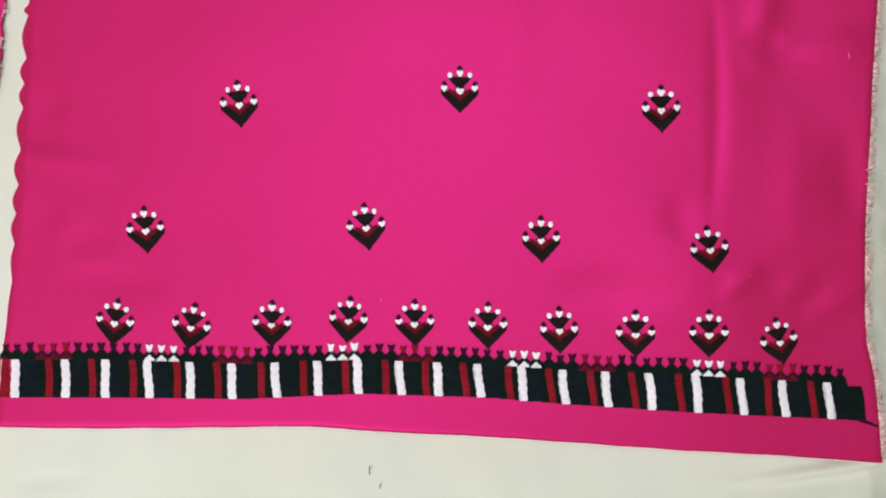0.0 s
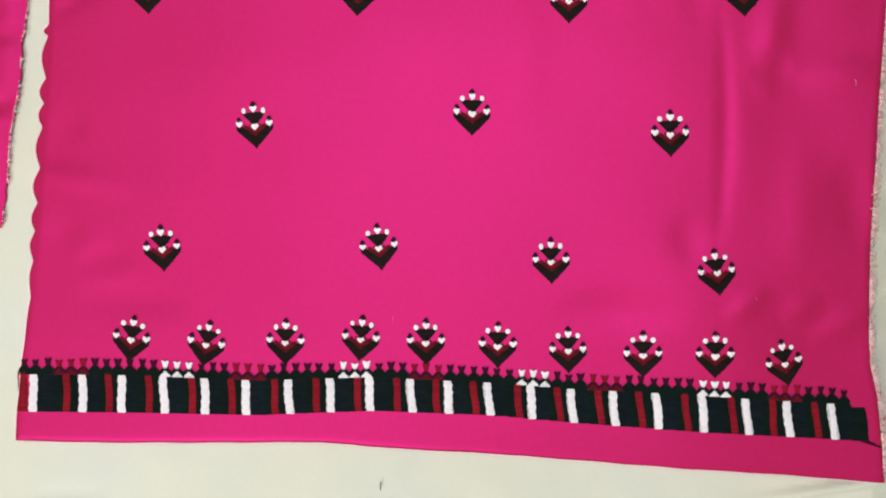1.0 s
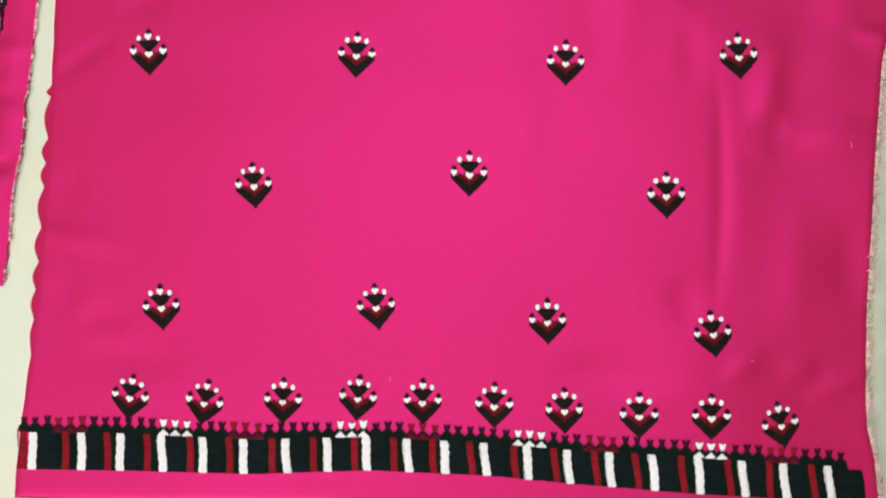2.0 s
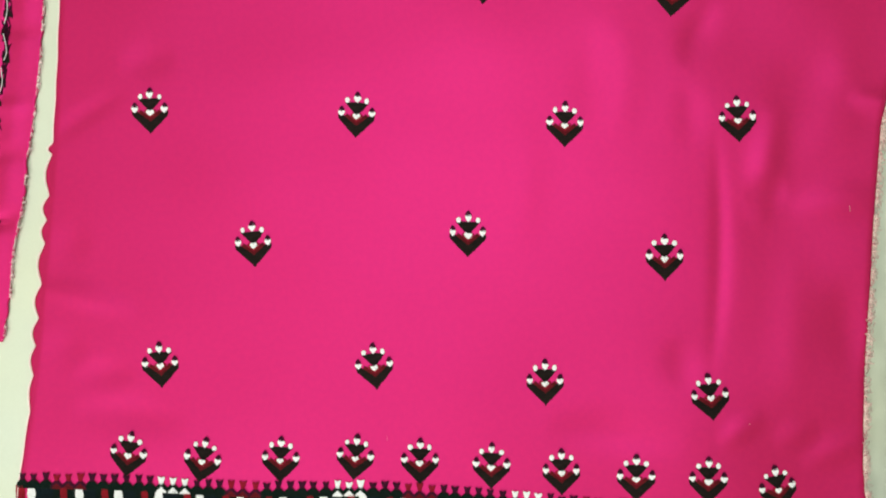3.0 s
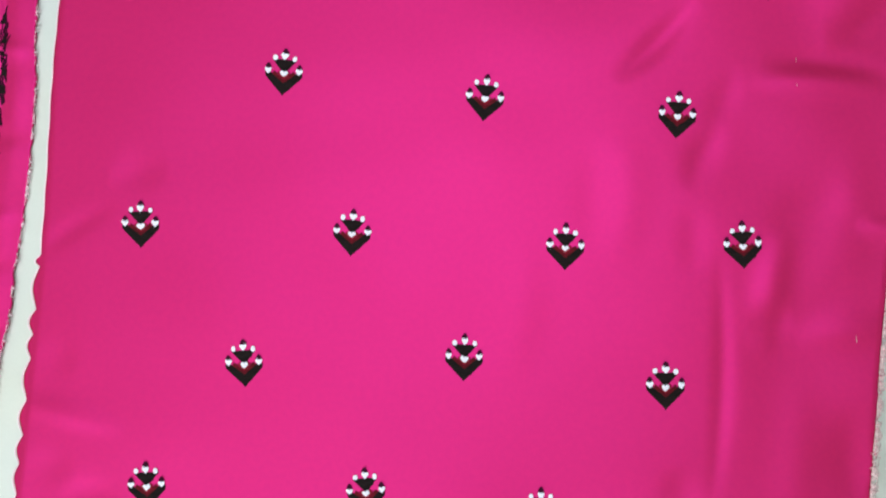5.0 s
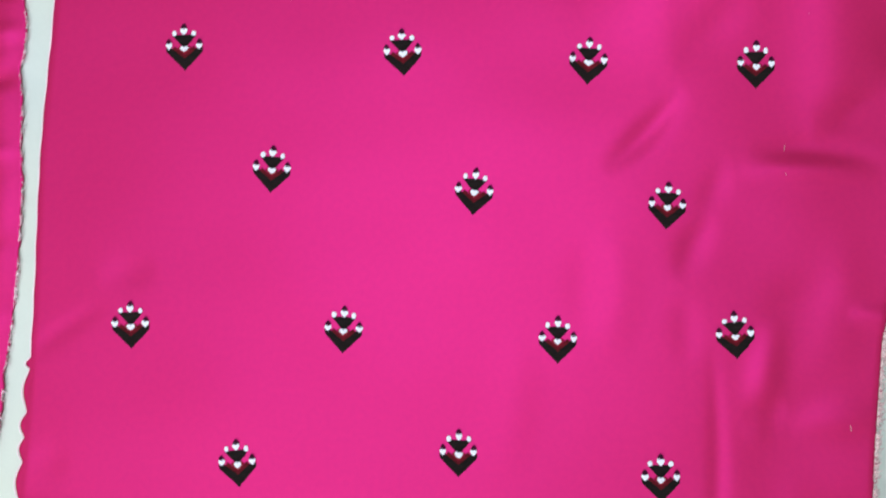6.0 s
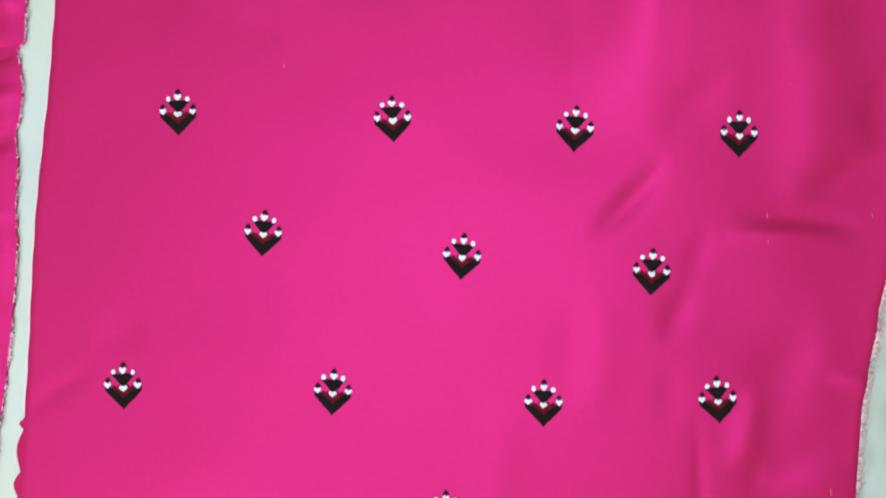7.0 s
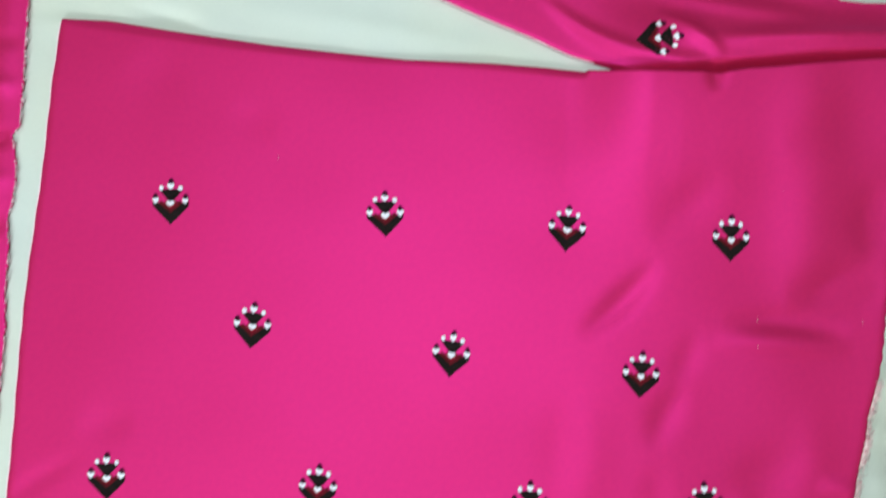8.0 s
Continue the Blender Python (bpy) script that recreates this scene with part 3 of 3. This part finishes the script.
def side_place(u, v):
    y = 0.035 + 0.915 * v
    b = side_line(y) + 0.0007 * np.sin(y * 330)
    x = -0.80 + u * (b + 0.80)
    return x, y, side_height(x, y)


side_piece = new("dress_fabric")
tagged(side_piece, "hot pink silk fabric with a dark stitched seam and frayed edge", "fabric")
part("cloth", *slab(170, 360, side_place, lambda x, y, z: 0 * z + 0.0012), mat_silk, side_piece, "hot pink silk with a folded edge")


def along_seam(width, step, y0, y1, drift):
    polys, y = [], y0
    while y < y1:
        h = step * random.uniform(0.6, 1.5)
        x = float(fold_line(y)) + random.uniform(-drift, drift)
        w = width * random.uniform(0.5, 1.4)
        polys.append([(x - w, y), (x + w, y + 0.001), (x + w * 0.7, y + h), (x - w * 0.8, y + h * 0.95)])
        y += h * random.uniform(0.9, 1.7)
    return polys


def seam_part(name, polys, mat, label, above, angle):
    v, f = stitched(polys, angle, flat, side_height)
    v[:, 2] += above
    part(name, v, f, mat, side_piece, label)


def seam_origin(spread, y0, y1):
    def origin(k):
        y = random.uniform(y0, y1)
        return float(fold_line(y)) + random.uniform(-spread, spread), y, random.choice((-1, 1)) * random.uniform(1.3, 1.8)
    return origin


side_edge = lambda x, y: float(side_height(x, y))
tagged(part("dark_seam", *threads(230, seam_origin(0.0020, 0.24, 0.445), (0.005, 0.014), 0.8, side_edge, 0.0006), mat_plum, side_piece, "dark plum seam threads"), kind="stuff")
tagged(part("dark_seam", *threads(90, seam_origin(0.0012, 0.10, 0.26), (0.004, 0.012), 0.8, side_edge, 0.0004), mat_plum, side_piece, "thin plum seam threads"), kind="stuff")
for knot in along_seam(0.0026, 0.007, 0.24, 0.445, 0.0016)[::2]:
    seam_part("knot", [knot], mat_black, "small black knot", 0.0004, 0.5)
for y0, y1 in ((0.264, 0.292), (0.299, 0.324), (0.334, 0.364)):
    strand = [(float(fold_line(y)) - 0.0004 + 0.0011 * math.sin((y - y0) * 150), y) for y in np.linspace(y0, y1, 22)]
    part("white_strand", *edge_cord(strand, 0.0004, lambda x, y: side_edge(x, y) + 0.0022), mat_white, side_piece, "loose white seam thread")

side_tufts = tufts(8, 0.037, 0.70, 150, 0.0025)(side_line)
tagged(part("pale_fringe", *threads(620, side_tufts, (0.0015, 0.0050), 3.6, lambda x, y: 0.0012, 0.00026), mat_highlight_fringe, side_piece, "pale frayed threads along the edge"), kind="stuff")
tagged(part("pink_fringe", *threads(70, side_tufts, (0.0015, 0.0045), 3.5, lambda x, y: 0.0014, 0.00026), mat_pinkthread, side_piece, "short frayed threads along the edge"), kind="stuff")

# ---- the third piece, tucked under the top edge ----
far_left = knots([(0.60, 0.215), (0.65, 0.162), (0.661, 0.119), (0.677, 0.082), (0.693, 0.039), (0.707, 0.004), (0.73, -0.05), (0.80, -0.12), (0.88, -0.17)])


far_top = knots([(0.20, 0.88), (0.32, 0.80), (0.374, 0.7235), (0.400, 0.7220), (0.62, 0.730)])


def far_height(x, y):
    x, y = np.asarray(x, float), np.asarray(y, float)
    z = 0.0045 + ripples(x, y, 13, 0.12, 0.0015)
    z = z + ridge(x, y, 0.09, 0.72, 0.26, 0.655, 0.008, 0.005, -0.10)
    z = z + ridge(x, y, 0.20, 0.705, 0.265, 0.660, 0.008, 0.005, 0.05)
    z = z + ridge(x, y, 0.24, 0.678, 0.47, 0.693, 0.009, 0.007)
    z = z + ridge(x, y, 0.20, 0.722, 0.36, 0.704, 0.012, 0.006)
    z = z + 0.016 * smooth((0.722 - y) / 0.05) * smooth((x - 0.12) / 0.12)
    under = smooth((top_line(x) + 0.010 - y) / 0.016)
    foot = smooth(0.2 + (x - far_left(y) - 0.005) / 0.015)
    z = 0.0026 + (z - 0.0026) * foot
    return z * (1 - under) + 0.0022 * under - sheet_drop(x, y)


def far_place(u, v):
    a = far_left(0.62 + 0.26 * v) + 0.005
    x = a + u * (0.62 - a)
    y = 0.62 + v * (far_top(x) - 0.62)
    return x, y, far_height(x, y)


far_piece = new("dress_fabric")
tagged(far_piece, "crumpled hot pink silk fabric with one embroidered flower showing", "fabric")
part("cloth", *slab(190, 170, far_place, lambda x, y, z: np.minimum(0.0008, z - 0.0015)), mat_silk, far_piece, "crumpled hot pink silk")
far_points = [(float(far_left(y)) + 0.005, y) for y in np.linspace(0.655, 0.80, 90)]
part("cut_edge", *edge_cord(far_points, 0.0006, rim(0.0036)), mat_highlight_fringe, far_piece, "pale thread line of the cut edge")
embroider_flower(far_piece, 0.205, 0.6775, -84, far_height)


# ---- lint and specks ----
def speck(name, label, x, y, z, length, way, mat, r=0.0003):
    v, f = threads(1, lambda k: (x, y, way), (length, length), 0.12, lambda a, b: z, r)
    ob = new(name, mesh_of(name, v, f, mat))
    tagged(ob, label, "lint", "loose lint")
    return ob


speck("lint", "tiny dark speck of lint on the sheet", -0.066, -0.196, 0.0004, 0.008, -1.6, mat_lint, 0.0005)
speck("lint", "tiny grey speck of lint on the sheet", -0.056, -0.212, 0.0004, 0.005, -1.8, mat_lint, 0.0004)
for lx, ly, long, way in ((-0.0555, -0.045, 0.006, 1.6), (-0.1426, 0.5543, 0.006, 1.6), (0.3219, 0.5434, 0.005, 1.5), (0.3048, 0.4232, 0.006, 1.5), (0.3044, 0.3999, 0.006, 1.6), (0.4008, 0.425, 0.005, 1.6), (0.2724, -0.0212, 0.006, 2.0), (0.3628, 0.1757, 0.011, 1.6)):
    speck("lint", "short white thread lying on the pink silk", lx, ly - 0.5 * long, float(cloth_height(lx, ly)) + 0.0006, long, way, mat_pale, 0.00016)
